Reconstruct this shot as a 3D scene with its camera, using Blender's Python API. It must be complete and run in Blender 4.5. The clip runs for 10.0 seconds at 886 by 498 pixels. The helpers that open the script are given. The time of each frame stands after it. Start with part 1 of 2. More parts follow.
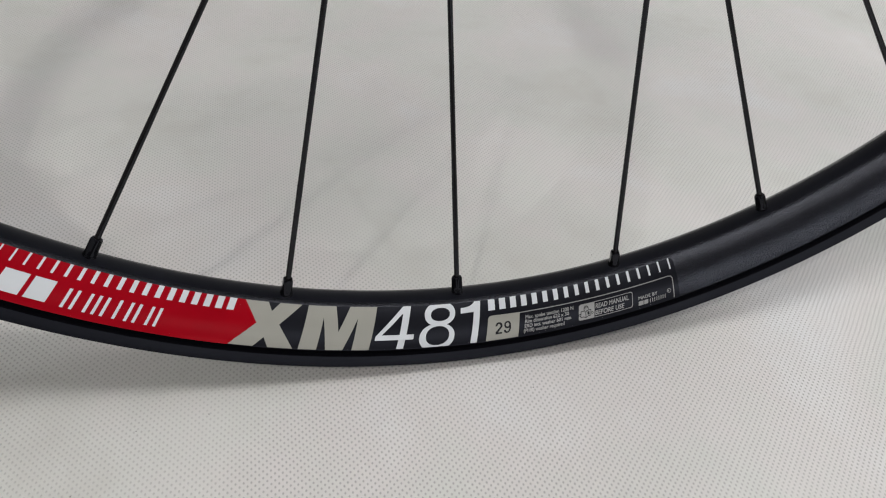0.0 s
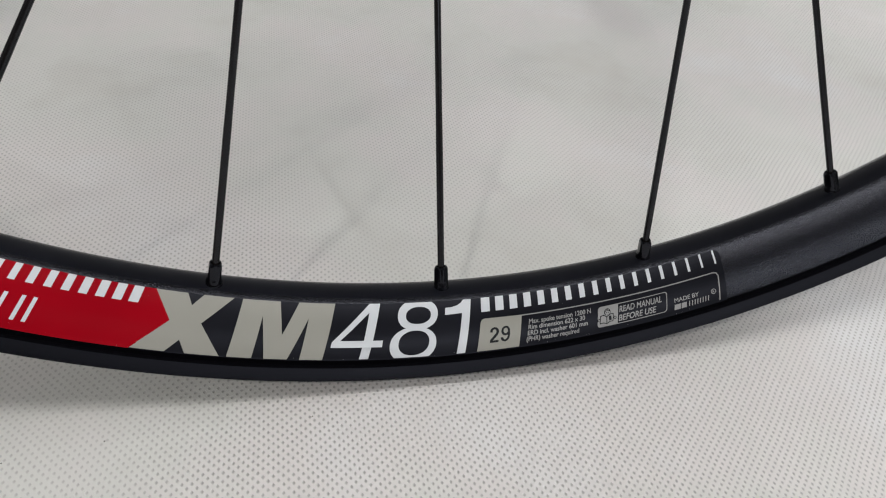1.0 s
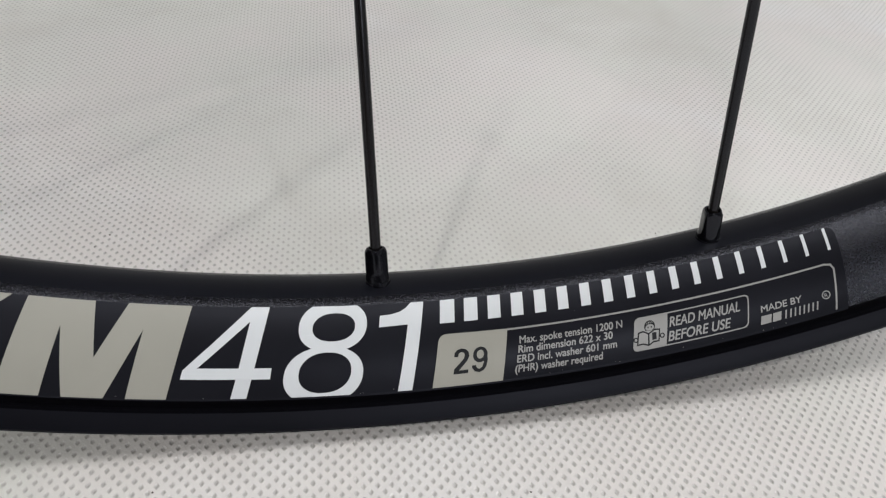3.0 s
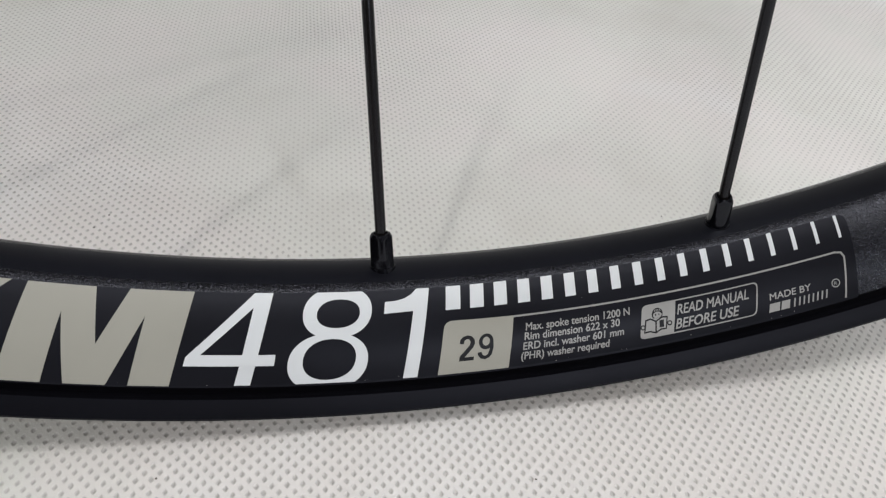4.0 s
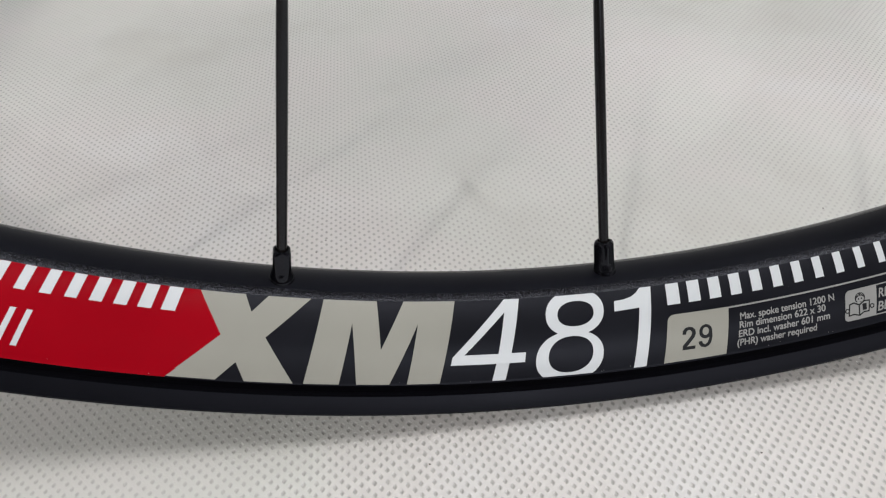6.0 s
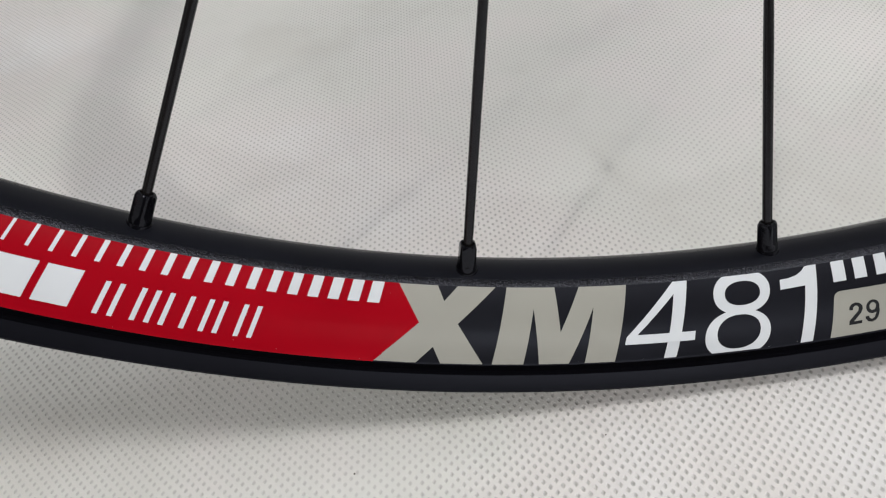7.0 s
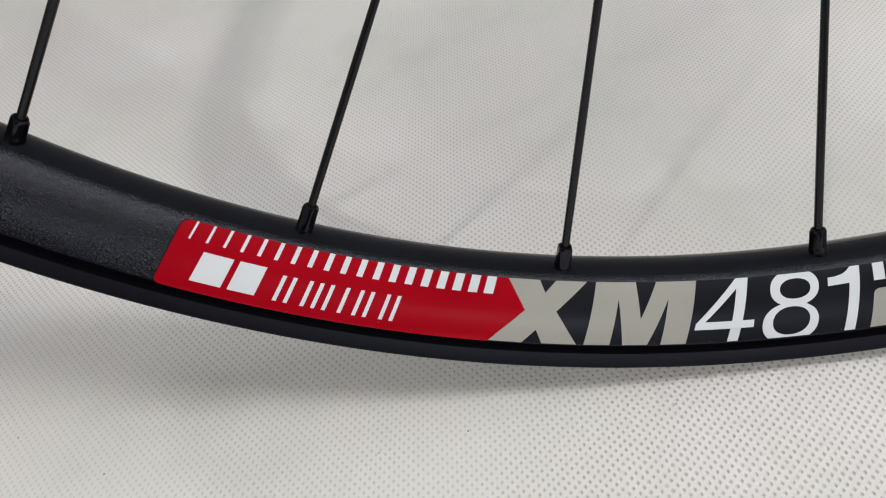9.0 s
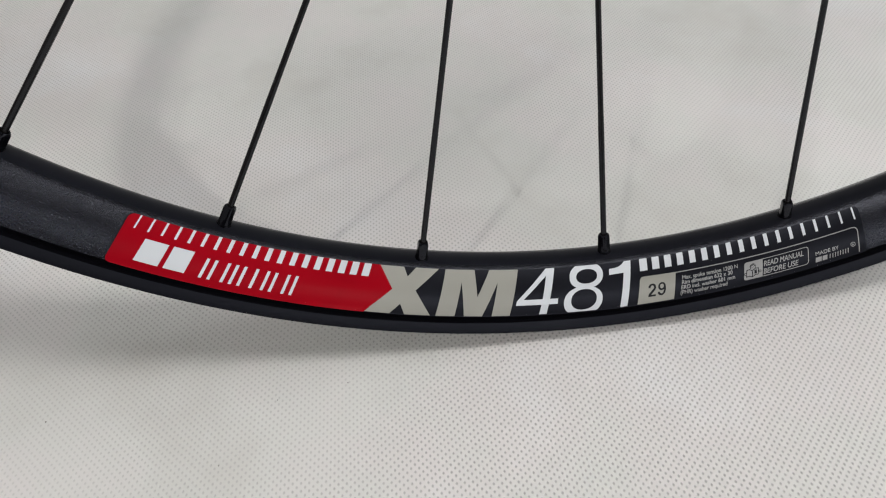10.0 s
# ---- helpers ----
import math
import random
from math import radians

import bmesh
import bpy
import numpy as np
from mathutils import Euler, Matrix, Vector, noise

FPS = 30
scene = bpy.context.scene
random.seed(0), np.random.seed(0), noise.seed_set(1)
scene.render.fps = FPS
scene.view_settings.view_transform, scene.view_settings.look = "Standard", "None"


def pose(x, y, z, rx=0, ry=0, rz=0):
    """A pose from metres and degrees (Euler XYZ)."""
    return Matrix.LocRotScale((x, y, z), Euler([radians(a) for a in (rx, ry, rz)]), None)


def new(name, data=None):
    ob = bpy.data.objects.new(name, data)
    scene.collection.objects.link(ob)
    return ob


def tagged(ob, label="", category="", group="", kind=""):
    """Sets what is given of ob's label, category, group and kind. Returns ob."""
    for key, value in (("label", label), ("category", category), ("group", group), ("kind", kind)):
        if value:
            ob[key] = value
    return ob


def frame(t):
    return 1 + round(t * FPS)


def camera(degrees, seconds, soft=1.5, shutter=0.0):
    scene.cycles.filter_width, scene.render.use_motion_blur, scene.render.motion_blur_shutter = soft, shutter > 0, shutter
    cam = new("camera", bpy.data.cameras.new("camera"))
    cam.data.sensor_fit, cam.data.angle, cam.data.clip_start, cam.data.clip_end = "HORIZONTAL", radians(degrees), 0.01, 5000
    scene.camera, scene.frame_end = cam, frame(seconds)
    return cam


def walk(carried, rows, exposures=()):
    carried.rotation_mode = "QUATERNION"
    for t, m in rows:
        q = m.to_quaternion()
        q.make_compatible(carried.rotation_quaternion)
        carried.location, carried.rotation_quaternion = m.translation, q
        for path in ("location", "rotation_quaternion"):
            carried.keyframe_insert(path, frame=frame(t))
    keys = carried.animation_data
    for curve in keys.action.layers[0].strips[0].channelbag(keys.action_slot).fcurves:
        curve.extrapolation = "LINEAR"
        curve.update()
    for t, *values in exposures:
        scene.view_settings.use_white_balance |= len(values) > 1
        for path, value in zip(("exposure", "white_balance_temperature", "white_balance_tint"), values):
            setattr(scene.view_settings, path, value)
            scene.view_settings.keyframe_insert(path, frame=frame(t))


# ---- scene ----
# ---- camera ----
cam = camera(62.91, 10.0, soft=1.1)
cam.data.dof.use_dof, cam.data.dof.focus_distance, cam.data.dof.aperture_fstop = True, 0.215, 90.0
PATH = [
    (0, -0.0708, -0.20758, 0.22302, 48.476, -5.493, -13.172),
    (0.5, -0.06198, -0.18936, 0.20204, 48.756, -5.985, -12.912),
    (1, -0.05044, -0.16823, 0.17432, 49.222, -6.34, -12.352),
    (1.5, -0.04097, -0.14804, 0.1536, 49.335, -6.127, -11.484),
    (1.8, -0.03018, -0.13608, 0.14634, 49.603, -5.826, -10.994),
    (2, -0.02685, -0.12923, 0.14085, 49.37, -5.389, -10.682),
    (2.5, -0.01652, -0.11539, 0.12413, 48.69, -4.907, -10.001),
    (2.7, -0.01274, -0.11532, 0.11678, 49.929, -4.597, -9.764),
    (3.8, -0.01124, -0.11385, 0.11422, 48.663, -4.743, -9.244),
    (4, -0.01295, -0.11189, 0.11553, 47.719, -5.028, -9.448),
    (4.5, -0.01862, -0.11237, 0.11682, 47.995, -4.555, -9.519),
    (5, -0.02553, -0.11354, 0.11897, 47.922, -3.317, -9.324),
    (5.5, -0.03724, -0.11632, 0.12101, 48.532, -1.348, -9.068),
    (5.7, -0.04114, -0.11787, 0.12317, 48.432, -0.466, -8.918),
    (6.8, -0.06637, -0.122, 0.13791, 46.119, 5.347, -6.445),
    (7, -0.06792, -0.12162, 0.1411, 45.175, 6.654, -5.265),
    (7.5, -0.07753, -0.12634, 0.14982, 44.84, 9.332, -3.665),
    (8, -0.08146, -0.12891, 0.15603, 44.445, 11.253, -2.089),
    (8.5, -0.08141, -0.1309, 0.15906, 44.322, 11.505, -1.366),
    (9, -0.08109, -0.13991, 0.1722, 43.333, 8.806, -2.602),
    (9.5, -0.07908, -0.15967, 0.19247, 42.985, 5.093, -4.902),
    (9.8, -0.07729, -0.17855, 0.20243, 44.174, 3.026, -6.779),
    (10, -0.07517, -0.18836, 0.2118, 44.12, 1.967, -7.527),
]
walk(cam, [(t, pose(x, y, z, rx, ry, rz)) for t, x, y, z, rx, ry, rz in PATH], exposures=[(0.0, -0.56), (1.5, -0.43), (2.7, -0.32), (9.0, -0.28), (10.0, -0.41)])

# ---- light: ceiling and wall lamps and one added fill window in a closed room ----
world = bpy.data.worlds.new("world")
scene.world = world
world.use_nodes = True
world.node_tree.nodes["Background"].inputs[0].default_value = (0.9, 0.92, 1.0, 1)
world.node_tree.nodes["Background"].inputs[1].default_value = 0.05
ROOM = (-2.3, 1.3, -2.0, 1.6, 2.3)          # x0, x1, y0, y1, ceiling height
FILL_WINDOW = (-0.24, 0.56, 0.65, 1.35)          # y0, y1, z0, z1 of the opening added in the east wall for fill light
# place, tilt and turn, length, width, watts, colour
LIGHTS = [
    # first lamp: unseen, shifted overhead to brighten the top of the rim's sidewall
    ((0.3, -0.4, 2.3), (0, 0, 0), 0.9, 0.5, 14, (1.0, 0.985, 0.965)),
    ((-1.15, -1.56, 2.3), (0, 0, 0), 0.16, 0.16, 29, (1.0, 0.955, 0.89)),
    ((0.56, -2.0, 0.88), (90, 0, 0), 0.075, 0.075, 12, (0.97, 0.985, 1.0)),
]
# added cool fill lamp, brightens the cloth towards +x; no known source there
FILL_LAMP = bpy.data.lights.new("window_fill", "AREA")
FILL_LAMP.shape, FILL_LAMP.size, FILL_LAMP.size_y, FILL_LAMP.energy, FILL_LAMP.color = "RECTANGLE", FILL_WINDOW[3] - FILL_WINDOW[2], FILL_WINDOW[1] - FILL_WINDOW[0], 16, (0.96, 0.98, 1.0)
new("window_fill", FILL_LAMP).matrix_world = pose(ROOM[1] + 0.03, (FILL_WINDOW[0] + FILL_WINDOW[1]) / 2, (FILL_WINDOW[2] + FILL_WINDOW[3]) / 2, 0, 90, 0)


# ---- materials ----
def material(name, base, rough, metal=0.0, spec=0.5):
    m = bpy.data.materials.new(name)
    m.use_nodes = True
    b = m.node_tree.nodes["Principled BSDF"]
    b.inputs["Base Color"].default_value = (*base, 1)
    b.inputs["Roughness"].default_value = rough
    b.inputs["Metallic"].default_value = metal
    b.inputs["Specular IOR Level"].default_value = spec
    if max(base) < 0.02:
        b.inputs["Specular Tint"].default_value = (0.80, 0.84, 1.0, 1)      # blue-black anodising
    return m, m.node_tree, b


def node(tree, kind, **values):
    n = tree.nodes.new(kind)
    for k, v in values.items():
        n.inputs[k.replace("_", " ")].default_value = v
    return n


def math_node(tree, op, a, b=None):
    n = tree.nodes.new("ShaderNodeMath")
    n.operation = op
    for i, v in enumerate((a, b)):
        if v is None:
            continue
        if isinstance(v, (int, float)):
            n.inputs[i].default_value = v
        else:
            tree.links.new(v, n.inputs[i])
    return n.outputs[0]


def ramp(tree, fac, stops):
    n = tree.nodes.new("ShaderNodeValToRGB")
    el = n.color_ramp.elements
    while len(el) < len(stops):
        el.new(0.5)
    for e, (p, c) in zip(el, stops):
        e.position, e.color = p, (*c, 1)
    tree.links.new(fac, n.inputs[0])
    return n.outputs[0]


def grained(name, base, rough, grain, depth, spec=0.5, metal=0.0, vary=0.25, rough_vary=0.08, glint=0.0):
    """A surface with fine bump at the size `grain` (metres) and slow mottling."""
    m, t, b = material(name, base, rough, metal, spec)
    co = t.nodes.new("ShaderNodeTexCoord").outputs["Object"]
    fine = node(t, "ShaderNodeTexNoise", Scale=1.0 / grain, Detail=3.0, Roughness=0.6)
    slow = node(t, "ShaderNodeTexNoise", Scale=35.0, Detail=3.0, Roughness=0.55)
    for n in (fine, slow):
        t.links.new(co, n.inputs["Vector"])
    bump = node(t, "ShaderNodeBump", Strength=1.0, Distance=depth)
    t.links.new(fine.outputs[0], bump.inputs["Height"])
    t.links.new(bump.outputs[0], b.inputs["Normal"])
    lo, hi = [c * (1 - vary) for c in base], [c * (1 + vary) for c in base]
    tone = ramp(t, slow.outputs[0], [(0.3, lo), (0.7, hi)])
    if glint:
        # sparkle of the grain painted as lighter flecks in the base colour
        speck = t.nodes.new("ShaderNodeMix")
        speck.data_type = "RGBA"
        f = math_node(t, "MULTIPLY", math_node(t, "GREATER_THAN", fine.outputs[0], 0.56), 0.7)
        t.links.new(f, speck.inputs["Factor"])
        t.links.new(tone, speck.inputs["A"])
        speck.inputs["B"].default_value = (*[c * (1 + glint) for c in base], 1)
        tone = speck.outputs["Result"]
    t.links.new(tone, b.inputs["Base Color"])
    r = math_node(t, "MULTIPLY_ADD", slow.outputs[0], 2 * rough_vary)
    r.node.inputs[2].default_value = rough - rough_vary
    t.links.new(r, b.inputs["Roughness"])
    return m


def cloth_material():
    """White spunbond cloth: small square weld points on a 1.82 mm lattice, with fibres and painted cloudy tints."""
    m, t, b = material("white_spunbond", (0.78, 0.77, 0.76), 0.62, 0.0, 0.35)
    co = t.nodes.new("ShaderNodeTexCoord").outputs["Object"]
    wob = node(t, "ShaderNodeTexNoise", Scale=45.0, Detail=2.0)
    t.links.new(co, wob.inputs["Vector"])
    off = t.nodes.new("ShaderNodeVectorMath")
    off.operation = "MULTIPLY_ADD"
    t.links.new(wob.outputs["Color"], off.inputs[0])
    off.inputs[1].default_value = (0.0012, 0.0012, 0)
    t.links.new(co, off.inputs[2])
    mp = t.nodes.new("ShaderNodeMapping")
    mp.inputs["Rotation"].default_value = (0, 0, radians(47.2))
    mp.inputs["Scale"].default_value = (1 / 0.00182, 1 / 0.00182, 0)
    t.links.new(off.outputs[0], mp.inputs["Vector"])
    fr = t.nodes.new("ShaderNodeVectorMath")
    fr.operation = "FRACTION"
    t.links.new(mp.outputs[0], fr.inputs[0])
    sep = t.nodes.new("ShaderNodeSeparateXYZ")
    t.links.new(fr.outputs[0], sep.inputs[0])
    px, py = math_node(t, "SUBTRACT", sep.outputs[0], 0.5), math_node(t, "SUBTRACT", sep.outputs[1], 0.5)
    ax = math_node(t, "ABSOLUTE", math_node(t, "ADD", px, py))
    ay = math_node(t, "ABSOLUTE", math_node(t, "SUBTRACT", py, px))
    # rounded diamond, 0.8 by 1.05 mm
    ax = math_node(t, "POWER", math_node(t, "MULTIPLY", ax, 0.707 / 0.215), 1.5)
    ay = math_node(t, "POWER", math_node(t, "MULTIPLY", ay, 0.707 / 0.285), 1.5)
    d = math_node(t, "POWER", math_node(t, "ADD", ax, ay), 1 / 1.5)
    mr = t.nodes.new("ShaderNodeMapRange")
    mr.interpolation_type = "SMOOTHSTEP"
    mr.inputs["From Min"].default_value, mr.inputs["From Max"].default_value = 0.25, 1.5
    t.links.new(d, mr.inputs[0])
    fib = node(t, "ShaderNodeTexNoise", Scale=2600.0, Detail=2.0, Roughness=0.6)
    t.links.new(co, fib.inputs["Vector"])
    puff = node(t, "ShaderNodeTexNoise", Scale=420.0, Detail=2.0)
    t.links.new(co, puff.inputs["Vector"])
    # weakens the weld points in random patches to imitate image smear
    softened = node(t, "ShaderNodeTexNoise", Scale=7.0, Detail=2.0)
    t.links.new(co, softened.inputs["Vector"])
    wr = t.nodes.new("ShaderNodeMapRange")
    for key, v in (("From Min", 0.36), ("From Max", 0.54), ("To Min", 0.45), ("To Max", 1.0)):
        wr.inputs[key].default_value = v
    t.links.new(softened.outputs[0], wr.inputs[0])
    # 1 on the cloth, down to 0 in a weld point where the imprint is full
    dot = math_node(t, "SUBTRACT", 1.0, math_node(t, "MULTIPLY", math_node(t, "SUBTRACT", 1.0, mr.outputs[0]), wr.outputs[0]))
    h = math_node(t, "ADD", dot, math_node(t, "MULTIPLY", fib.outputs[0], 0.25))
    h = math_node(t, "ADD", h, math_node(t, "MULTIPLY", puff.outputs[0], 0.5))
    bump = node(t, "ShaderNodeBump", Strength=1.0, Distance=0.00021)
    t.links.new(h, bump.inputs["Height"])
    t.links.new(bump.outputs[0], b.inputs["Normal"])
    # cloudy light and tint noise painted into the cloth's base colour
    blotch = node(t, "ShaderNodeTexNoise", Scale=9.0, Detail=4.0, Roughness=0.6)
    t.links.new(co, blotch.inputs["Vector"])
    base = ramp(t, blotch.outputs[0], [(0.28, (0.655, 0.645, 0.615)), (0.44, (0.735, 0.738, 0.715)), (0.55, (0.765, 0.74, 0.732)), (0.72, (0.80, 0.80, 0.81))])
    mix = t.nodes.new("ShaderNodeMix")
    mix.data_type = "RGBA"
    mix.inputs["A"].default_value = (0.52, 0.51, 0.505, 1)
    t.links.new(dot, mix.inputs["Factor"])
    t.links.new(base, mix.inputs["B"])
    t.links.new(mix.outputs["Result"], b.inputs["Base Color"])
    return m


CLOTH = cloth_material()
SIDE = grained("blasted_black_alloy", (0.0016, 0.0016, 0.0022), 0.24, 0.00036, 0.00010, 0.38, glint=14.0, rough_vary=0.03)
BED = grained("satin_black_alloy", (0.0018, 0.0020, 0.0042), 0.40, 0.0008, 0.00001, 0.30)
LIP = grained("satin_charcoal_alloy", (0.0030, 0.0030, 0.0050), 0.42, 0.0006, 0.000012, 0.13)
# almost no reflection: the recess's shade is built into this material
GROOVE = grained("groove_black_alloy", (0.0012, 0.0012, 0.002), 0.55, 0.0008, 0.000004, 0.02)
SPOKE = grained("black_steel", (0.0075, 0.0065, 0.006), 0.26, 0.0015, 0.00001, 0.36)
NIPPLE = grained("black_nipple_alloy", (0.002, 0.002, 0.003), 0.15, 0.0008, 0.00002, 0.35)
S_BLACK = grained("black_vinyl", (0.0085, 0.0088, 0.0120), 0.36, 0.0011, 0.000006, 0.10)
S_RED = grained("red_vinyl", (0.32, 0.002, 0.009), 0.33, 0.0012, 0.000006, 0.03, vary=0.06)
S_GREY = grained("warm_grey_vinyl", (0.325, 0.322, 0.292), 0.36, 0.0012, 0.000006, 0.12, vary=0.05)
S_WHITE = grained("white_vinyl", (0.63, 0.66, 0.70), 0.34, 0.0012, 0.000006, 0.2, vary=0.03)
S_PRINT = grained("light_grey_print", (0.28, 0.28, 0.28), 0.4, 0.0012, 0.000004, 0.4, vary=0.05)
S_DARK = grained("dark_print", (0.012, 0.012, 0.012), 0.4, 0.0012, 0.000004, 0.15, vary=0.05)
LINT = grained("grey_brown_lint", (0.11, 0.095, 0.085), 0.8, 0.0004, 0.00002, 0.2)
PLASTER = grained("white_plaster", (0.5, 0.5, 0.5), 0.85, 0.004, 0.0003, 0.2, vary=0.04)
REFLECTED_DARK = grained("reflected_dark_grey", (0.05, 0.05, 0.055), 0.8, 0.004, 0.0003, 0.2, vary=0.06)
FLOOR = grained("grey_floor", (0.35, 0.34, 0.33), 0.6, 0.003, 0.0002, 0.3, vary=0.12)
HOUSING = grained("white_enamel", (0.8, 0.8, 0.8), 0.4, 0.004, 0.00005, 0.4, vary=0.03)
GLASS = material("fill_window_glass", (1, 1, 1), 0.02)[0]
GLASS.node_tree.nodes["Principled BSDF"].inputs["Transmission Weight"].default_value = 1.0
GLOW = bpy.data.materials.new("lamp_diffuser")
GLOW.use_nodes = True
GLOW.node_tree.nodes["Principled BSDF"].inputs["Emission Color"].default_value = (1.0, 0.96, 0.9, 1)
GLOW.node_tree.nodes["Principled BSDF"].inputs["Emission Strength"].default_value = 6.0


# ---- mesh helpers ----
def mesh_of(bm, name, materials, smooth=True, sharp=40):
    me = bpy.data.meshes.new(name)
    bm.normal_update()
    for e in bm.edges:
        if len(e.link_faces) == 2 and e.calc_face_angle(0) > radians(sharp):
            e.smooth = False
    for f in bm.faces:
        f.smooth = smooth
    bm.to_mesh(me)
    bm.free()
    for m in materials if isinstance(materials, (list, tuple)) else [materials]:
        me.materials.append(m)
    return me


def part(name, bm, mat, parent, label="", smooth=True, sharp=40):
    ob = new(name, mesh_of(bm, name, mat, smooth, sharp))
    ob.parent = parent
    return tagged(ob, label)


def box(bm, x0, x1, y0, y1, z0, z1, bevel=0.0):
    g = bmesh.ops.create_cube(bm, size=1.0)["verts"]
    bmesh.ops.transform(bm, verts=g, matrix=Matrix.Translation(((x0 + x1) / 2, (y0 + y1) / 2, (z0 + z1) / 2)) @ Matrix.Diagonal((x1 - x0, y1 - y0, z1 - z0, 1)))
    if bevel:
        bmesh.ops.bevel(bm, geom=list({e for v in g for e in v.link_edges}), offset=bevel, segments=2, affect="EDGES", profile=0.5)
    return g


def lathe(bm, profile, segments, closed=False, mats=None):
    """Turn (radius, height) round the z axis. mats: material index of each strip."""
    rings = []
    for i in range(segments):
        a = 2 * math.pi * i / segments
        ca, sa = math.cos(a), math.sin(a)
        rings.append([bm.verts.new((r * ca, r * sa, h)) for r, h in profile])
    n = len(profile)
    for i in range(segments):
        p, q = rings[i], rings[(i + 1) % segments]
        for j in range(n if closed else n - 1):
            k = (j + 1) % n
            f = bm.faces.new((p[j], p[k], q[k], q[j]))
            if mats:
                f.material_index = mats[j]


# ---- structure: room ----
x0, x1, y0, y1, top = ROOM
W = 0.12


def slab(name, mat, *dims):
    bm = bmesh.new()
    box(bm, *dims)
    ob = new(name, mesh_of(bm, name, mat, smooth=False))
    return tagged(ob, kind="structure")


tagged(slab("floor", FLOOR, x0 - W, x1 + W, y0 - W, y1 + W, -0.062, -0.012), "plain grey floor under the cloth", "floor")
tagged(slab("ceiling", PLASTER, x0 - W, x1 + W, y0 - W, y1 + W, top, top + W), "plain white ceiling", "ceiling")
tagged(slab("wall_west", PLASTER, x0 - W, x0, y0, y1, -0.012, top), "plain white plaster wall", "wall")
bm = bmesh.new()
for wy0, wy1, wz0, wz1 in ((y0, FILL_WINDOW[0], -0.012, top), (FILL_WINDOW[1], y1, -0.012, top), (FILL_WINDOW[0], FILL_WINDOW[1], -0.012, FILL_WINDOW[2]), (FILL_WINDOW[0], FILL_WINDOW[1], FILL_WINDOW[3], top)):
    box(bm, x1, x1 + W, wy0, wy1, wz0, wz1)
tagged(new("wall_east", mesh_of(bm, "wall_east", PLASTER, smooth=False)), "plain white plaster wall with an opening for fill light", "wall", kind="structure")
# unseen window, added only to hold the fill lamp
window = tagged(new("fill_window_1"), "small white-framed window added for fill light", "window", kind="structure")
window.location = (x1 + W / 2, (FILL_WINDOW[0] + FILL_WINDOW[1]) / 2, FILL_WINDOW[2])
ww, wh = (FILL_WINDOW[1] - FILL_WINDOW[0]) / 2, FILL_WINDOW[3] - FILL_WINDOW[2]
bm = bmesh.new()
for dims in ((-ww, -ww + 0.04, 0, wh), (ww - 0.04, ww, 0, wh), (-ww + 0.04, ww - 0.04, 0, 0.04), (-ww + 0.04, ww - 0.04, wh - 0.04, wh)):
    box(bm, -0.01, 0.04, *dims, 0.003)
part("fill_window_frame", bm, HOUSING, window)
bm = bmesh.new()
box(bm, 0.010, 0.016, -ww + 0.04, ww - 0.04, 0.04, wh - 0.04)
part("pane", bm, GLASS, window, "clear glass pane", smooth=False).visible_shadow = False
# unseen wall, made dark and set close so the rim reflects something dark
tagged(slab("wall_south", REFLECTED_DARK, x0 - W, x1 + W, y0 - W, y0, -0.012, top), "plain dark grey wall added to darken reflections", "wall")
tagged(slab("wall_north", PLASTER, x0 - W, x1 + W, y1, y1 + W, -0.012, top), "plain white plaster wall", "wall")

for place, tilt, length, width, watts, tint in LIGHTS:
    base = pose(*place, *tilt)
    up = tilt[0] == 0
    holder = new("ceiling_light" if up else "wall_light")
    holder.matrix_world = base
    tagged(holder, "white enamel ceiling light with a lit diffuser" if up else "white enamel wall light with a lit diffuser", "ceiling light" if up else "wall light", "room lights")
    bm = bmesh.new()
    box(bm, -length / 2 - 0.03, length / 2 + 0.03, -width / 2 - 0.02, width / 2 + 0.02, -0.05, 0, 0.006)
    part("housing", bm, HOUSING, holder)
    bm = bmesh.new()
    box(bm, -length / 2, length / 2, -width / 2, width / 2, -0.058, -0.051, 0.002)
    part("diffuser", bm, GLOW, holder, "glowing white diffuser")
    lamp = bpy.data.lights.new("lamp", "AREA")
    lamp.shape, lamp.size, lamp.size_y, lamp.energy = "RECTANGLE", length, width, watts
    lamp.color = tint
    lob = new("lamp", lamp)
    lob.matrix_world = base @ pose(0, 0, -0.062)

# ---- cloth ----
def cloth_height(x, y):
    """Soft waves of the sheet, calm where the wheel stands."""
    far = min(1.0, max(0.0, (math.hypot(x * 0.45, y * 1.0) - 0.012) / 0.09))
    n = noise.noise(Vector((x * 7.0, y * 7.0, 3.1))) + 0.45 * noise.noise(Vector((x * 19.0 + 5, y * 19.0, 1.7)))
    return GROUND + (0.0028 * n - 0.0008) * far


GROUND = -0.0018
bm = bmesh.new()
NX, NY, SX, SY = 200, 180, 1.5, 1.35
grid = [[bm.verts.new((-0.72 + SX * i / NX, -0.6 + SY * j / NY, cloth_height(-0.72 + SX * i / NX, -0.6 + SY * j / NY))) for i in range(NX + 1)] for j in range(NY + 1)]
for j in range(NY):
    for i in range(NX):
        bm.faces.new((grid[j][i], grid[j][i + 1], grid[j + 1][i + 1], grid[j + 1][i]))
bmesh.ops.extrude_face_region(bm, geom=list(bm.faces))
down = [v for row in grid for v in row]
for v in down:
    v.co.z = -0.012
bmesh.ops.recalc_face_normals(bm, faces=bm.faces)
cloth = new("backdrop_cloth", mesh_of(bm, "backdrop_cloth", CLOTH))
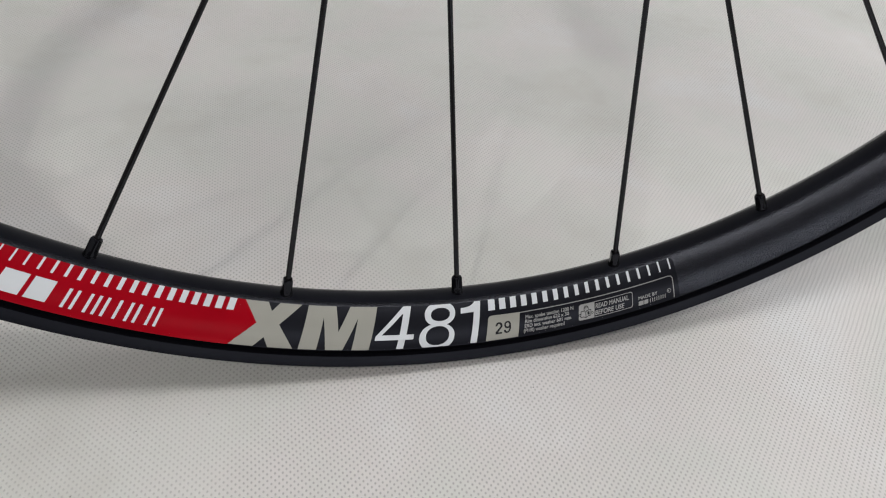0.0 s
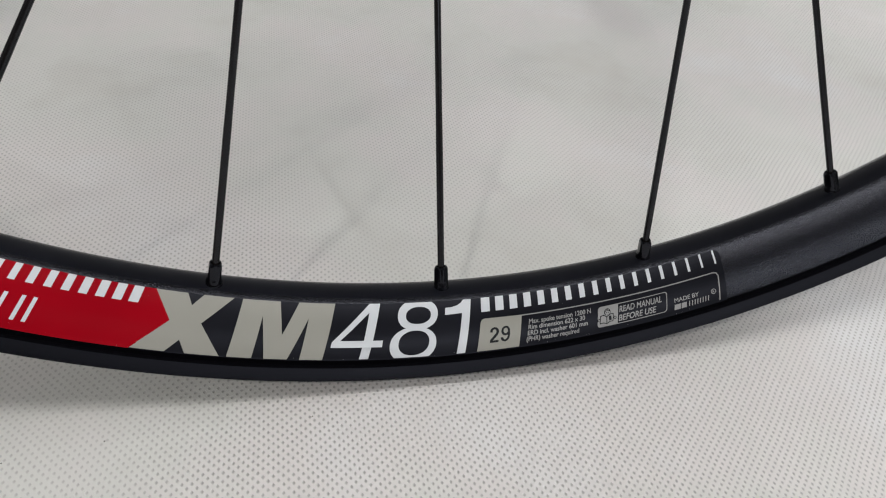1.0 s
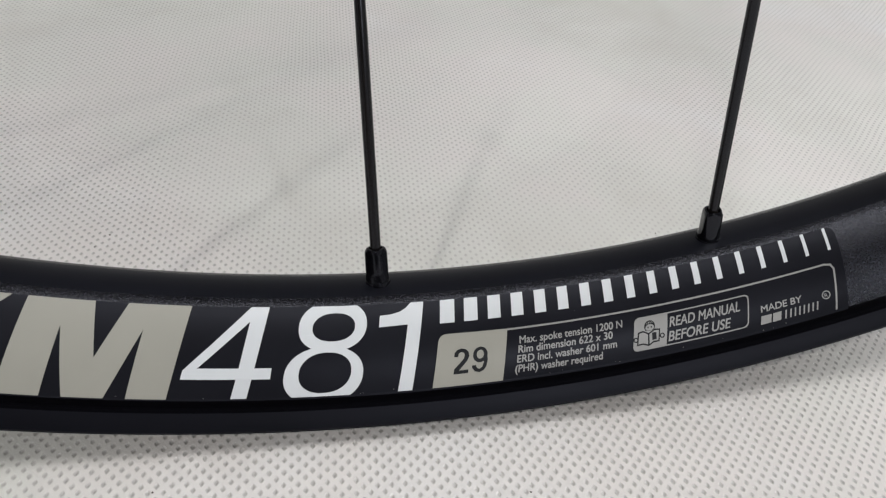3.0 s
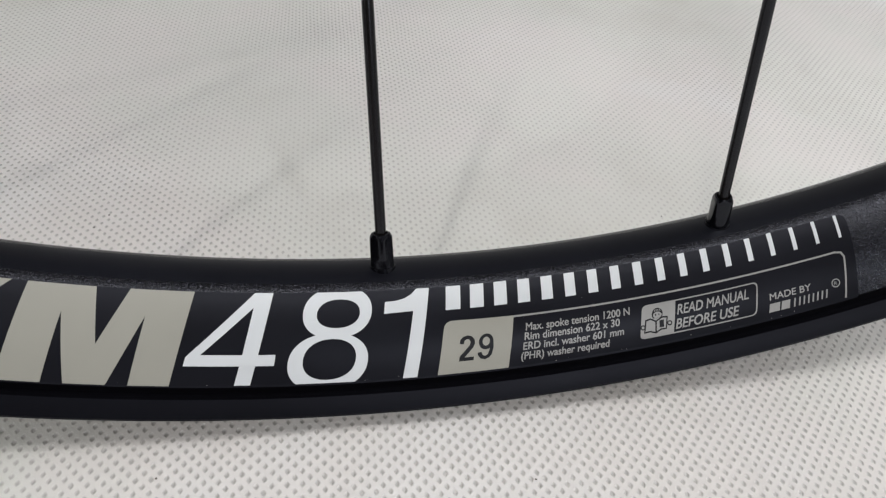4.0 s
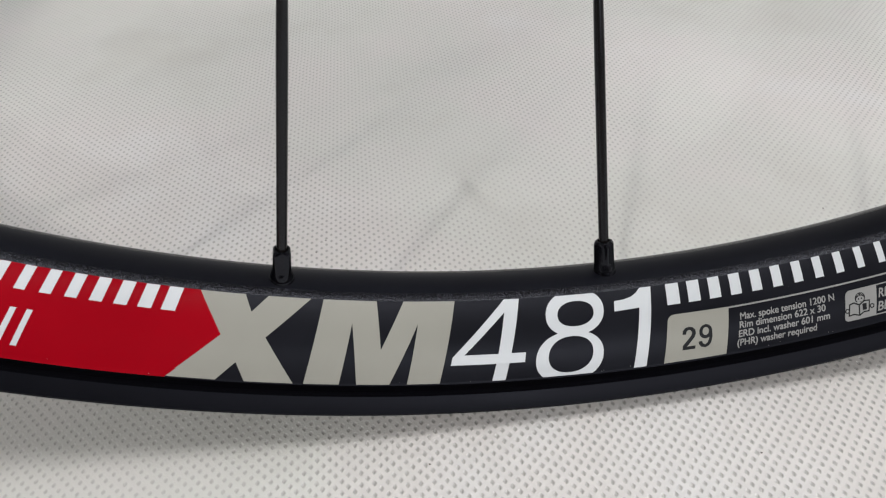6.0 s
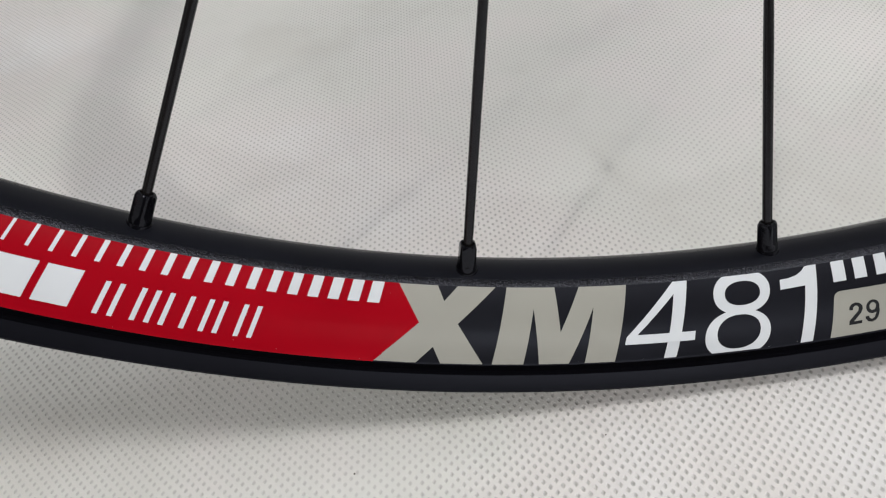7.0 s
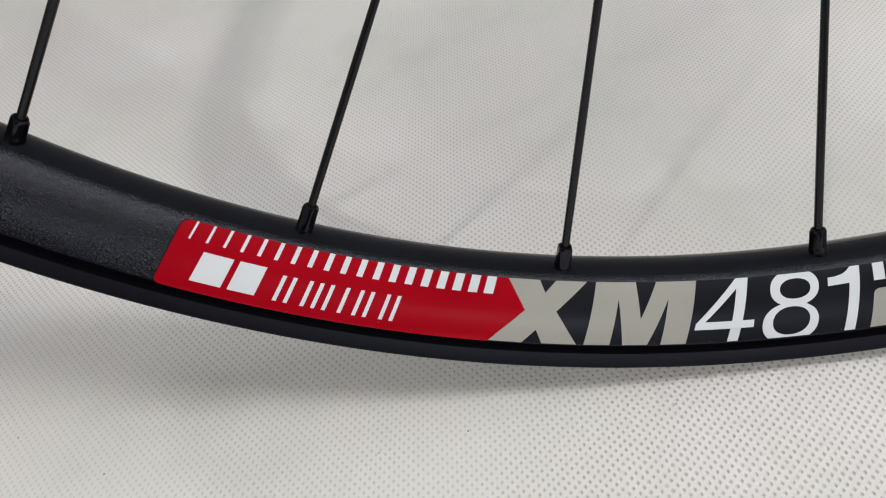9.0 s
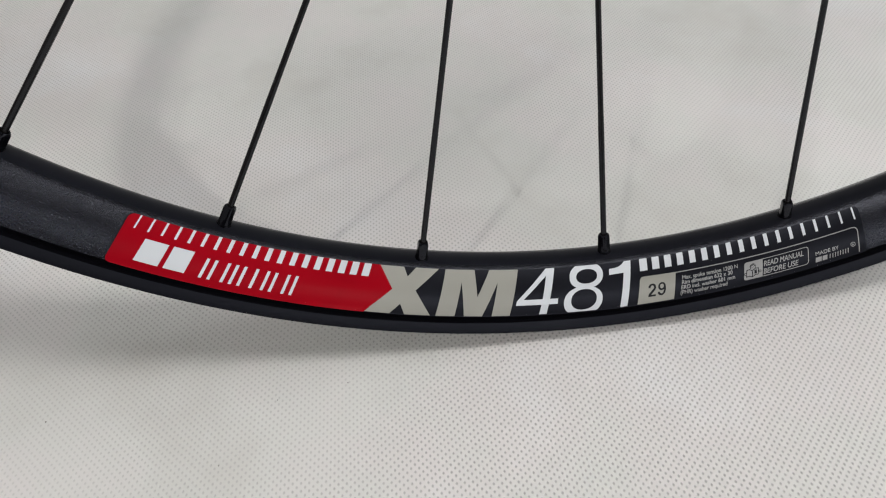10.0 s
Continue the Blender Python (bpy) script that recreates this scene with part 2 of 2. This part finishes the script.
tagged(cloth, "white embossed nonwoven cloth spread flat under the wheel", "cloth")

# lint and dirt specks on the cloth
bm = bmesh.new()
rnd = random.Random(5)
SPECKS = [(-200.4, -40.5), (-232.2, -24.9), (-62.7, 27.4), (78.9, 22.9), (25.4, -48.0), (-121.2, -44.5), (-96.8, -41.1), (-139.6, -66.3), (-193.6, 20.5), (-41.2, -40.0), (-60.1, 31.8)]
for sx, sy in SPECKS:
    sx, sy = sx / 1000, sy / 1000
    g = bmesh.ops.create_icosphere(bm, subdivisions=1, radius=0.00022)["verts"]
    for v in g:
        v.co *= rnd.uniform(0.7, 1.3)
        v.co.z *= 0.5
    bmesh.ops.translate(bm, verts=g, vec=(sx, sy, cloth_height(sx, sy) + 0.00008))
tagged(new("lint", mesh_of(bm, "lint", LINT)), "tiny dark lint specks scattered on the white cloth", "lint", kind="stuff")

# ---- wheel ----
# local frame: axle along z, the stickered side at +z; metres
wheel = new("bicycle_wheel")
wheel.matrix_world = pose(0.00297, 0.02551, 0.3164, 82.41, 0.538, 0)
tagged(wheel, "black spoked bicycle wheel without tyre standing on cloth", "wheel")
MID = 0.001
RT, HT, RB, HB = 0.2993, 0.0062, 0.3120, 0.0161     # top and bottom edge of the sticker
BULGE = 0.0013                                       # the sidewall is slightly domed


def dome(u):
    return 4 * BULGE * u * (1 - u)


OUT = Vector((-(HB - HT), 0, RB - RT)).normalized()      # (radial, -, axial) normal of the sidewall
SIDEWALL = [(RT + u * (RB - RT) + OUT.x * dome(u), HT - MID + u * (HB - HT) + OUT.z * dome(u)) for u in [i / 9 for i in range(10)]]
BED_TURN = [(0.2980 + 46 * h * h, h) for h in (0.0, 0.0008, 0.0016, 0.0024, 0.0031, 0.0035, 0.0040, 0.0046)]     # crowned spoke bed
half = [*BED_TURN, *SIDEWALL,
        (0.3123, 0.01495), (0.3127, 0.01478), (0.3134, 0.01470), (0.3141, 0.01474), (0.3145, 0.01495), (0.3147, 0.01530),
        (0.3150, 0.01555), (0.3182, 0.01705), (0.31868, 0.01700), (0.31880, 0.01660),
        (0.3187, 0.0148), (0.3178, 0.0144), (0.3160, 0.0150), (0.3125, 0.0142), (0.3112, 0.0130), (0.3106, 0.0090), (0.3085, 0.0070), (0.3075, 0.0)]
kinds = [1] * 5 + [0] * 3 + [0] * 9 + [3] * 7 + [2] * 12
loop = [(r, MID + h) for r, h in half] + [(r, MID - h) for r, h in half[-2:0:-1]]
bm = bmesh.new()
lathe(bm, loop, 504, closed=True, mats=(kinds[:-1] + kinds[-2::-1]))
bmesh.ops.recalc_face_normals(bm, faces=bm.faces)
rim = part("rim", bm, [SIDE, BED, LIP, GROOVE], wheel, "matt black grained alloy rim", sharp=22)

# spokes and nipples
N_SPOKES, R_NIP, R_HUB = 28, 0.2983, 0.030
# hub angle from the spoke's own, height on the hub, foot height: the four kinds of the lacing, fitted to the camera's
# view
LACING = {1: (36.0, -0.048, 0.0003), 2: (-46.0, 0.004, 0.0016), 3: (-32.0, -0.054, 0.0003), 0: (28.0, 0.030, 0.0009)}


def spoke_bmesh(length):
    """Double-butted: 2.0 mm at the ends, 1.85 mm between."""
    bm = bmesh.new()
    lathe(bm, [(0.00001, 0.004), (0.00102, 0.004), (0.00102, 0.045), (0.00093, 0.055), (0.00093, length - 0.04), (0.00102, length - 0.03), (0.00102, length), (0.00001, length)], 16)
    bmesh.ops.recalc_face_normals(bm, faces=bm.faces)
    return bm


def nipple_bmesh():
    """Round flared foot, square wrench flats with rounded corners, chamfered crown with a bore."""
    bm = bmesh.new()
    seg = 32
    rings = []
    rows = [(0.00246, 0.0, -0.0012), (0.00246, 0.0, 0.00035), (0.00240, 0.0, 0.00048), (0.00222, 0.0, 0.0005), (0.00218, 0.0, 0.0011), (0.00208, 0.3, 0.0018), (0.00202, 1.0, 0.0025), (0.00198, 1.0, 0.0060),
            (0.00190, 0.8, 0.0065), (0.00168, 0.4, 0.0069), (0.00128, 0.0, 0.0070), (0.00110, 0.0, 0.0067), (0.00106, 0.0, 0.0058)]
    for rad, square, z in rows:
        ring = []
        for i in range(seg):
            t = 2 * math.pi * i / seg
            c, s = math.cos(t), math.sin(t)
            flat = 0.86 / max(abs(c), abs(s))
            k = (1 - square) + square * min(flat, 1.07)
            ring.append(bm.verts.new((rad * k * c, rad * k * s, z)))
        rings.append(ring)
    for p, q in zip(rings, rings[1:]):
        for i in range(seg):
            bm.faces.new((p[i], p[(i + 1) % seg], q[(i + 1) % seg], q[i]))
    bmesh.ops.recalc_face_normals(bm, faces=bm.faces)
    return bm


nipple_mesh = mesh_of(nipple_bmesh(), "nipple", NIPPLE, sharp=30)
# nipple 1 stands over the red end of the sticker; the pattern repeats every four, but spoke 5 is set apart to fit the
# camera's view
spoke_meshes = {}
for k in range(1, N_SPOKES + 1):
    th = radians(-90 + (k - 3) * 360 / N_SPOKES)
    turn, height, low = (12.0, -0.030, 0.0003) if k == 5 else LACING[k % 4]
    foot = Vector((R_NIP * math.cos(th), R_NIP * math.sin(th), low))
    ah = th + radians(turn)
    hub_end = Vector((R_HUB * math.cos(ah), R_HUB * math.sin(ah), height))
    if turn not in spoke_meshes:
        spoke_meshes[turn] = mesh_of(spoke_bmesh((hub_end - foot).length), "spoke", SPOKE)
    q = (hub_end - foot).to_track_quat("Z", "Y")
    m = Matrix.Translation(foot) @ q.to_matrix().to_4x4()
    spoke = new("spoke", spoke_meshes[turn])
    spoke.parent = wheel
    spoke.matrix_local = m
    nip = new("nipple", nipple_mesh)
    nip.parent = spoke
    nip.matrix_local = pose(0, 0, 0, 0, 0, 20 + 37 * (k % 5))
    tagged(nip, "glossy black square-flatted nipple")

# hub, its shell made wide enough to hold the view-fitted spoke ends
bm = bmesh.new()
lathe(bm, [(0.0085, -0.072), (0.0095, -0.072), (0.0095, -0.062), (0.026, -0.059), (0.0318, -0.0565), (0.0325, -0.0540), (0.0325, -0.0380), (0.0318, -0.0350), (0.0306, -0.028),
           (0.0304, -0.004), (0.0306, 0.016), (0.0318, 0.021), (0.0325, 0.024), (0.0325, 0.0365), (0.0318, 0.0385), (0.026, 0.041), (0.0095, 0.044), (0.0095, 0.056), (0.0085, 0.056)], 64, closed=True)
bmesh.ops.translate(bm, verts=bm.verts, vec=(0, 0, MID))
bmesh.ops.recalc_face_normals(bm, faces=bm.faces)
part("hub", bm, BED, wheel, "black alloy hub shell")

# ---- sticker ----
HS = math.hypot(RB - RT, HB - HT) * 1000      # its height, mm
R_REF = 306.0


def on_rim(x, y, lift):
    """From flat sticker millimetres (x along the rim, y up to its inner edge) to the rim's side."""
    th = radians(-90) + x / R_REF
    u = 1 - y / HS
    lift += 1000 * dome(min(1.0, max(0.0, u)))
    r = RT + u * (RB - RT) + OUT.x * lift / 1000
    h = HT + u * (HB - HT) + OUT.z * lift / 1000
    return Vector((r * math.cos(th), r * math.sin(th), h))


def bend(bm, lift, clip=True):
    """Cut a flat bmesh (mm) into short strips, clip it to the sticker's edges and lay it on the rim."""
    def cut(co, no, clear=False):
        bmesh.ops.bisect_plane(bm, geom=list(bm.verts) + list(bm.edges) + list(bm.faces), plane_co=co, plane_no=no, clear_outer=clear, dist=1e-5)
    if clip:
        cut((0, HS, 0), (0, 1, 0), True)
        cut((0, 0, 0), (0, -1, 0), True)
    if not bm.verts:
        return bm
    lo, hi = min(v.co.x for v in bm.verts), max(v.co.x for v in bm.verts)
    x = math.ceil(lo / 2.5) * 2.5
    while x < hi and hi - lo > 3:
        cut((x, 0, 0), (1, 0, 0))
        x += 2.5
    for k in range(1, 9):
        if max(v.co.y for v in bm.verts) - min(v.co.y for v in bm.verts) > 3:
            cut((0, HS * k / 9, 0), (0, 1, 0))
    for v in bm.verts:
        v.co = on_rim(v.co.x, v.co.y, lift)
    centre = on_rim((lo + hi) / 2, HS / 2, 0)
    way = Vector((centre.x, centre.y, 0)).normalized() * OUT.x + Vector((0, 0, OUT.z))
    bm.normal_update()
    for f in bm.faces:
        if f.normal.dot(way) < 0:
            f.normal_flip()
    return bm


def shape(loops):
    """A flat bmesh from an outline and its holes."""
    from mathutils.geometry import tessellate_polygon
    bm = bmesh.new()
    pts = [Vector((x, y, 0)) for lp in loops for x, y in lp]
    vs = [bm.verts.new(p) for p in pts]
    for tri in tessellate_polygon([[Vector((x, y, 0)) for x, y in lp] for lp in loops]):
        try:
            bm.faces.new([vs[i] for i in tri])
        except ValueError:
            pass
    return bm


def rounded(pts, radii, steps=6):
    """A closed outline with rounded corners."""
    out = []
    n = len(pts)
    for i, (p, r) in enumerate(zip(pts, radii)):
        p, a, b = Vector(p), Vector(pts[i - 1]), Vector(pts[(i + 1) % n])
        if r <= 0:
            out.append(tuple(p))
            continue
        s, e = p + (a - p).normalized() * r, p + (b - p).normalized() * r
        for k in range(steps + 1):
            t = k / steps
            out.append(tuple(s * (1 - t) ** 2 + p * 2 * t * (1 - t) + e * t * t))
    return out


def ellipse(cx, cy, rx, ry, shear=0.0, n=64, power=2.0):
    pts = []
    for i in range(n):
        t = 2 * math.pi * i / n
        c, s = math.cos(t), math.sin(t)
        x, y = rx * math.copysign(abs(c) ** (2 / power), c), ry * math.copysign(abs(s) ** (2 / power), s)
        pts.append((cx + x + shear * y, cy + y))
    return pts


def lettering(body, x, y, height, width, shear, weight=0.0):
    """Words in the built-in font as a flat bmesh: capital height and overall width in mm."""
    cu = bpy.data.curves.new("words", "FONT")
    cu.body, cu.size, cu.resolution_u = body, 1.0, 4
    ob = new("words", cu)
    me = bpy.data.meshes.new_from_object(ob.evaluated_get(bpy.context.evaluated_depsgraph_get()))
    bpy.data.objects.remove(ob)
    bm = bmesh.new()
    bm.from_mesh(me)
    bpy.data.meshes.remove(me)
    bmesh.ops.remove_doubles(bm, verts=bm.verts, dist=1e-5)
    lo, hi = min(v.co.x for v in bm.verts), max(v.co.x for v in bm.verts)
    sx, sy = width / (hi - lo), height / CAP
    for v in bm.verts:
        yy = v.co.y * sy
        v.co = Vector((x + (v.co.x - lo) * sx + shear * yy, y + yy, 0))
    # heavier strokes: push the outlines outwards
    push = {}
    for e in bm.edges:
        if len(e.link_faces) == 1:
            a, b = e.verts
            out = Vector((b.co.y - a.co.y, a.co.x - b.co.x, 0)).normalized()
            if out.dot((a.co + b.co) / 2 - e.link_faces[0].calc_center_median()) < 0:
                out = -out
            for v in e.verts:
                push[v] = push.get(v, Vector()) + out
    for v, way in push.items():
        v.co += way.normalized() * weight if way.length > 0.1 else Vector()
    return bm


CAP = 0.729
sticker = part("sticker", bend(shape([rounded([(-166.0, HS), (92.3, HS), (90.3, -0.35), (-168.4, -0.35)], [2, 2, 0.5, 2])]), 0.06, clip=False), S_BLACK, wheel, "black printed vinyl sticker", smooth=True)


def printed(name, bm, mat, lift, label="", clip=True):
    return part(name, bend(bm, lift, clip), mat, sticker, label, smooth=True)


printed("red_panel", shape([rounded([(-165.6, HS + .02), (-83.5, HS + .02), (-78.9, 8.3), (-87.7, -0.3), (-168.3, -0.3)], [2.2, 0, 0, 0, 1.9])]), S_RED, 0.10, "red arrow-shaped panel", clip=False)
printed("letter_x", shape([[(-83.5, 16.1), (-75.2, 16.1), (-73.8, 12.9), (-70.9, 16.1), (-62.7, 16.1), (-70.8, 8.3), (-65.1, -.1), (-73.9, -.1), (-75.7, 3.4), (-79.0, -.1), (-87.7, -.1), (-78.9, 8.3)]]), S_GREY, 0.105, "warm grey bold letter", clip=False)
printed("letter_m", shape([[(-60.3, 16.1), (-49.8, 16.1), (-48.9, 6.7), (-44.4, 16.1), (-33.9, 16.1), (-37.2, -.1), (-43.6, -.1), (-41.6, 11.7), (-47.0, -.1), (-53.3, -.1), (-54.6, 11.7), (-56.6, -.1), (-63.2, -.1)]]), S_GREY, 0.105, "warm grey bold letter", clip=False)
printed("digit", shape([[(-23.6, 16.1), (-20.4, 16.1), (-22.85, 5.35), (-19.9, 5.35), (-20.15, 3.4), (-23.3, 3.4), (-24.1, 0), (-26.75, 0), (-25.95, 3.4), (-35.1, 3.4), (-34.75, 5.0)], [(-23.8, 13.5), (-32.4, 5.35), (-25.5, 5.35)]]), S_WHITE, 0.105, "white digit")
for i, (ox, oy, rx, ry, hx, hy, ix, iy) in enumerate([(-9.03, 12.5, 6.17, 4.55, -8.9, 12.28, 3.85, 2.52), (-10.87, 3.75, 6.98, 5.15, -10.62, 4.22, 4.62, 3.62)]):
    printed("digit_loop", shape([ellipse(ox, oy, rx, ry, 0.13, 64, 2.2), ellipse(hx, hy, ix, iy, 0.13, 64, 2.2)[::-1]]), S_WHITE, 0.105 + 0.012 * i, "white digit loop")
printed("digit", shape([[(5.65, 16.1), (8.1, 16.1), (4.9, 0), (2.3, 0), (4.75, 12.1), (-0.65, 11.9), (-0.35, 14.0), (1.6, 14.1), (3.4, 14.5), (4.7, 15.2)]]), S_WHITE, 0.105, "white digit")

for i in range(19):
    w = 0.5 + 2.0 * (i / 18) ** 1.1
    c = -162.15 + i * 4.133
    printed("tick", shape([[(c - w / 2, HS), (c + w / 2, HS), (c + w / 2 - 0.95, 11.75), (c - w / 2 - 0.95, 11.75)]]), S_WHITE, 0.15)
for i in range(18):
    w = 2.8 - 2.2 * (i / 17) ** 0.9
    c = 12.7 + i * 4.559
    printed("tick", shape([[(c - w / 2, HS), (c + w / 2, HS), (c + w / 2 - 0.5, 11.8), (c - w / 2 - 0.5, 11.8)]]), S_WHITE, 0.11)

# maker's mark as plain slanted bars
def bar(x, y, w, h, slant, mat, lift, name="bar"):
    printed(name, shape([[(x + slant * y, y), (x + w + slant * y, y), (x + w + slant * (y + h), y + h), (x + slant * (y + h), y + h)]]), mat, lift)


for bx, bw in ((-160.6, 7.2), (-151.9, 6.4)):
    bar(bx - 0.5, 2.3, bw, 7.3, 0.22, S_WHITE, 0.15)
for bx, bw in ((-141.2, 0.95), (-138.6, 0.95), (-134.6, 0.95), (-132.0, 0.95), (-129.4, 0.95), (-125.6, 0.95), (-122.0, 0.95), (-119.4, 0.95), (-115.4, 0.95), (-112.8, 0.95)):
    bar(bx - 0.5, 2.1, bw, 6.5, 0.22, S_WHITE, 0.15)

# size box and technical print
printed("size_box", shape([rounded([(10.4, 9.8), (23.5, 9.6), (21.75, -0.1), (8.6, -0.1)], [1.6, 0, 0, 0])]), S_GREY, 0.105, "warm grey size box")
printed("lettering", shape([
    [(12.6, 2.2), (15.3, 2.2), (15.4, 2.85), (13.65, 2.85), (15.3, 4.5), (15.75, 5.3), (15.7, 6.1), (15.2, 6.65), (14.4, 6.85), (13.6, 6.65), (13.05, 6.1), (12.9, 5.4), (13.65, 5.3), (13.8, 5.9), (14.25, 6.2), (14.7, 6.1), (14.95, 5.65), (14.75, 5.0), (12.75, 3.1)]]), S_DARK, 0.15, "dark size number")
printed("lettering", shape([ellipse(17.85, 5.4, 1.38, 1.45, 0.1, 28), ellipse(17.85, 5.45, 0.68, 0.82, 0.1, 28)[::-1]]), S_DARK, 0.15, "dark size number")
printed("lettering", shape([[(19.2, 5.4), (19.15, 4.2), (18.75, 3.0), (18.2, 2.4), (17.4, 2.12), (16.6, 2.35), (16.15, 3.0), (16.1, 3.5), (16.85, 3.55), (17.0, 3.0), (17.45, 2.75), (18.0, 3.05), (18.4, 3.9), (18.5, 5.2)]]), S_DARK, 0.162, "dark size number")
LINE = [(23.4, 9.6), (87.6, 9.55), (88.9, 9.2), (89.35, 8.2), (88.1, 0.2)]
inner = [(23.4, 9.25), (87.5, 9.2), (88.6, 8.9), (88.98, 8.1), (87.75, 0.2)]
printed("frame_line", shape([LINE + inner[::-1]]), S_PRINT, 0.105, "thin grey line")
for body, x, y, w in (("Max. spoke tension 1200 N", 25.5, 6.55, 20.2), ("Rim dimension 622 x 30", 25.1, 4.8, 18.4), ("ERD incl. washer 601 mm", 24.7, 3.0, 19.4), ("(PHR) washer required", 24.2, 1.2, 16.9)):
    printed("lettering", lettering(body, x, y, 1.45, w, 0.13, 0.045), S_PRINT, 0.105, "small grey printed words")
ob = rounded([(48.3, 7.75), (71.5, 7.75), (70.3, 1.4), (47.1, 1.4)], [1.1] * 4)
ib = rounded([(48.55, 7.5), (71.2, 7.5), (70.08, 1.65), (47.38, 1.65)], [0.95] * 4)
printed("notice_frame", shape([ob, ib[::-1]]), S_PRINT, 0.105, "thin grey notice frame")
printed("notice_panel", shape([rounded([(48.5, 7.55), (54.95, 7.55), (53.8, 1.6), (47.3, 1.6)], [0.9, 0, 0, 0.9])]), S_PRINT, 0.118, "grey pictogram panel")
printed("book_mark", shape([[(48.5, 4.95), (49.6, 5.15), (50.6, 4.55), (51.8, 5.15), (53.0, 5.0), (52.5, 2.55), (51.4, 2.6), (50.35, 2.05), (49.2, 2.5), (48.0, 2.4)], [(48.75, 4.7), (48.3, 2.7), (49.25, 2.78), (50.22, 2.4), (50.42, 4.3), (49.55, 4.85)], [(50.72, 4.3), (50.5, 2.4), (51.35, 2.88), (52.3, 2.82), (52.7, 4.74), (51.85, 4.86)]]), S_DARK, 0.15, "dark open book outline")
printed("lettering", lettering("1", 51.2, 3.15, 1.35, 0.75, 0.1, 0.08), S_DARK, 0.15, "dark numeral on the book page")
printed("round_mark", shape([[p for p in ellipse(51.0, 5.75, 1.08, 1.15, 0.1, 36) if p[1] > 4.95], ellipse(51.0, 5.55, 0.86, 0.62, 0.1, 28)[::-1]]), S_DARK, 0.15, "dark rounded cap mark")
for sx in (-0.58, -0.2, 0.2, 0.58):
    printed("cap_stripe", shape([[(51.0 + sx, 6.25), (51.0 + sx + 0.14, 6.25), (51.06 + sx * 0.7 + 0.1, 6.68), (51.06 + sx * 0.7, 6.68)]]), S_PRINT, 0.17)
for sx in (-0.33, 0.33):
    printed("round_mark", shape([ellipse(51.0 + sx, 5.62, 0.13, 0.2, 0, 12)]), S_DARK, 0.15)
for cx in (47.95, 53.2):
    printed("round_mark", shape([ellipse(cx, 3.6, 0.5, 0.5, 0, 20), ellipse(cx, 3.6, 0.28, 0.28, 0, 20)[::-1]]), S_DARK, 0.15)
printed("lettering", lettering("READ MANUAL", 54.9, 4.9, 1.95, 14.2, 0.27, 0.05), S_PRINT, 0.105, "grey italic capitals")
printed("lettering", lettering("BEFORE USE", 54.3, 2.2, 1.95, 12.3, 0.27, 0.05), S_PRINT, 0.105, "grey italic capitals")
printed("lettering", lettering("MADE BY", 73.2, 3.55, 1.35, 8.2, 0.12, 0.035), S_PRINT, 0.105, "small grey capitals")
for bx, bw in ((72.7, 2.1), (75.1, 1.7)):
    bar(bx - 0.2, 1.2, bw, 1.65, 0.2, S_PRINT, 0.105)
for bx in (77.6, 78.6, 79.5, 80.4, 81.3, 82.2, 83.1, 84.0):
    bar(bx - 0.2, 1.2, 0.3, 1.65, 0.2, S_PRINT, 0.105)
printed("round_mark", shape([ellipse(86.4, 3.6, 0.85, 0.85, 0, 28), ellipse(86.4, 3.6, 0.66, 0.66, 0, 28)[::-1]]), S_PRINT, 0.105)
printed("lettering", lettering("R", 86.05, 3.2, 0.75, 0.65, 0.0), S_PRINT, 0.105)

# pale dust along the sticker's lower edge
bm = bmesh.new()
for _ in range(26):
    g = bmesh.ops.create_icosphere(bm, subdivisions=1, radius=0.00006 * rnd.uniform(0.6, 1.5))["verts"]
    bmesh.ops.translate(bm, verts=g, vec=on_rim(rnd.uniform(-150, 88), abs(rnd.gauss(0, 0.5)) if rnd.random() < 0.7 else rnd.uniform(0, HS), 0.13))
tagged(part("dust", bm, S_PRINT, wheel, "pale dust specks"), kind="stuff")
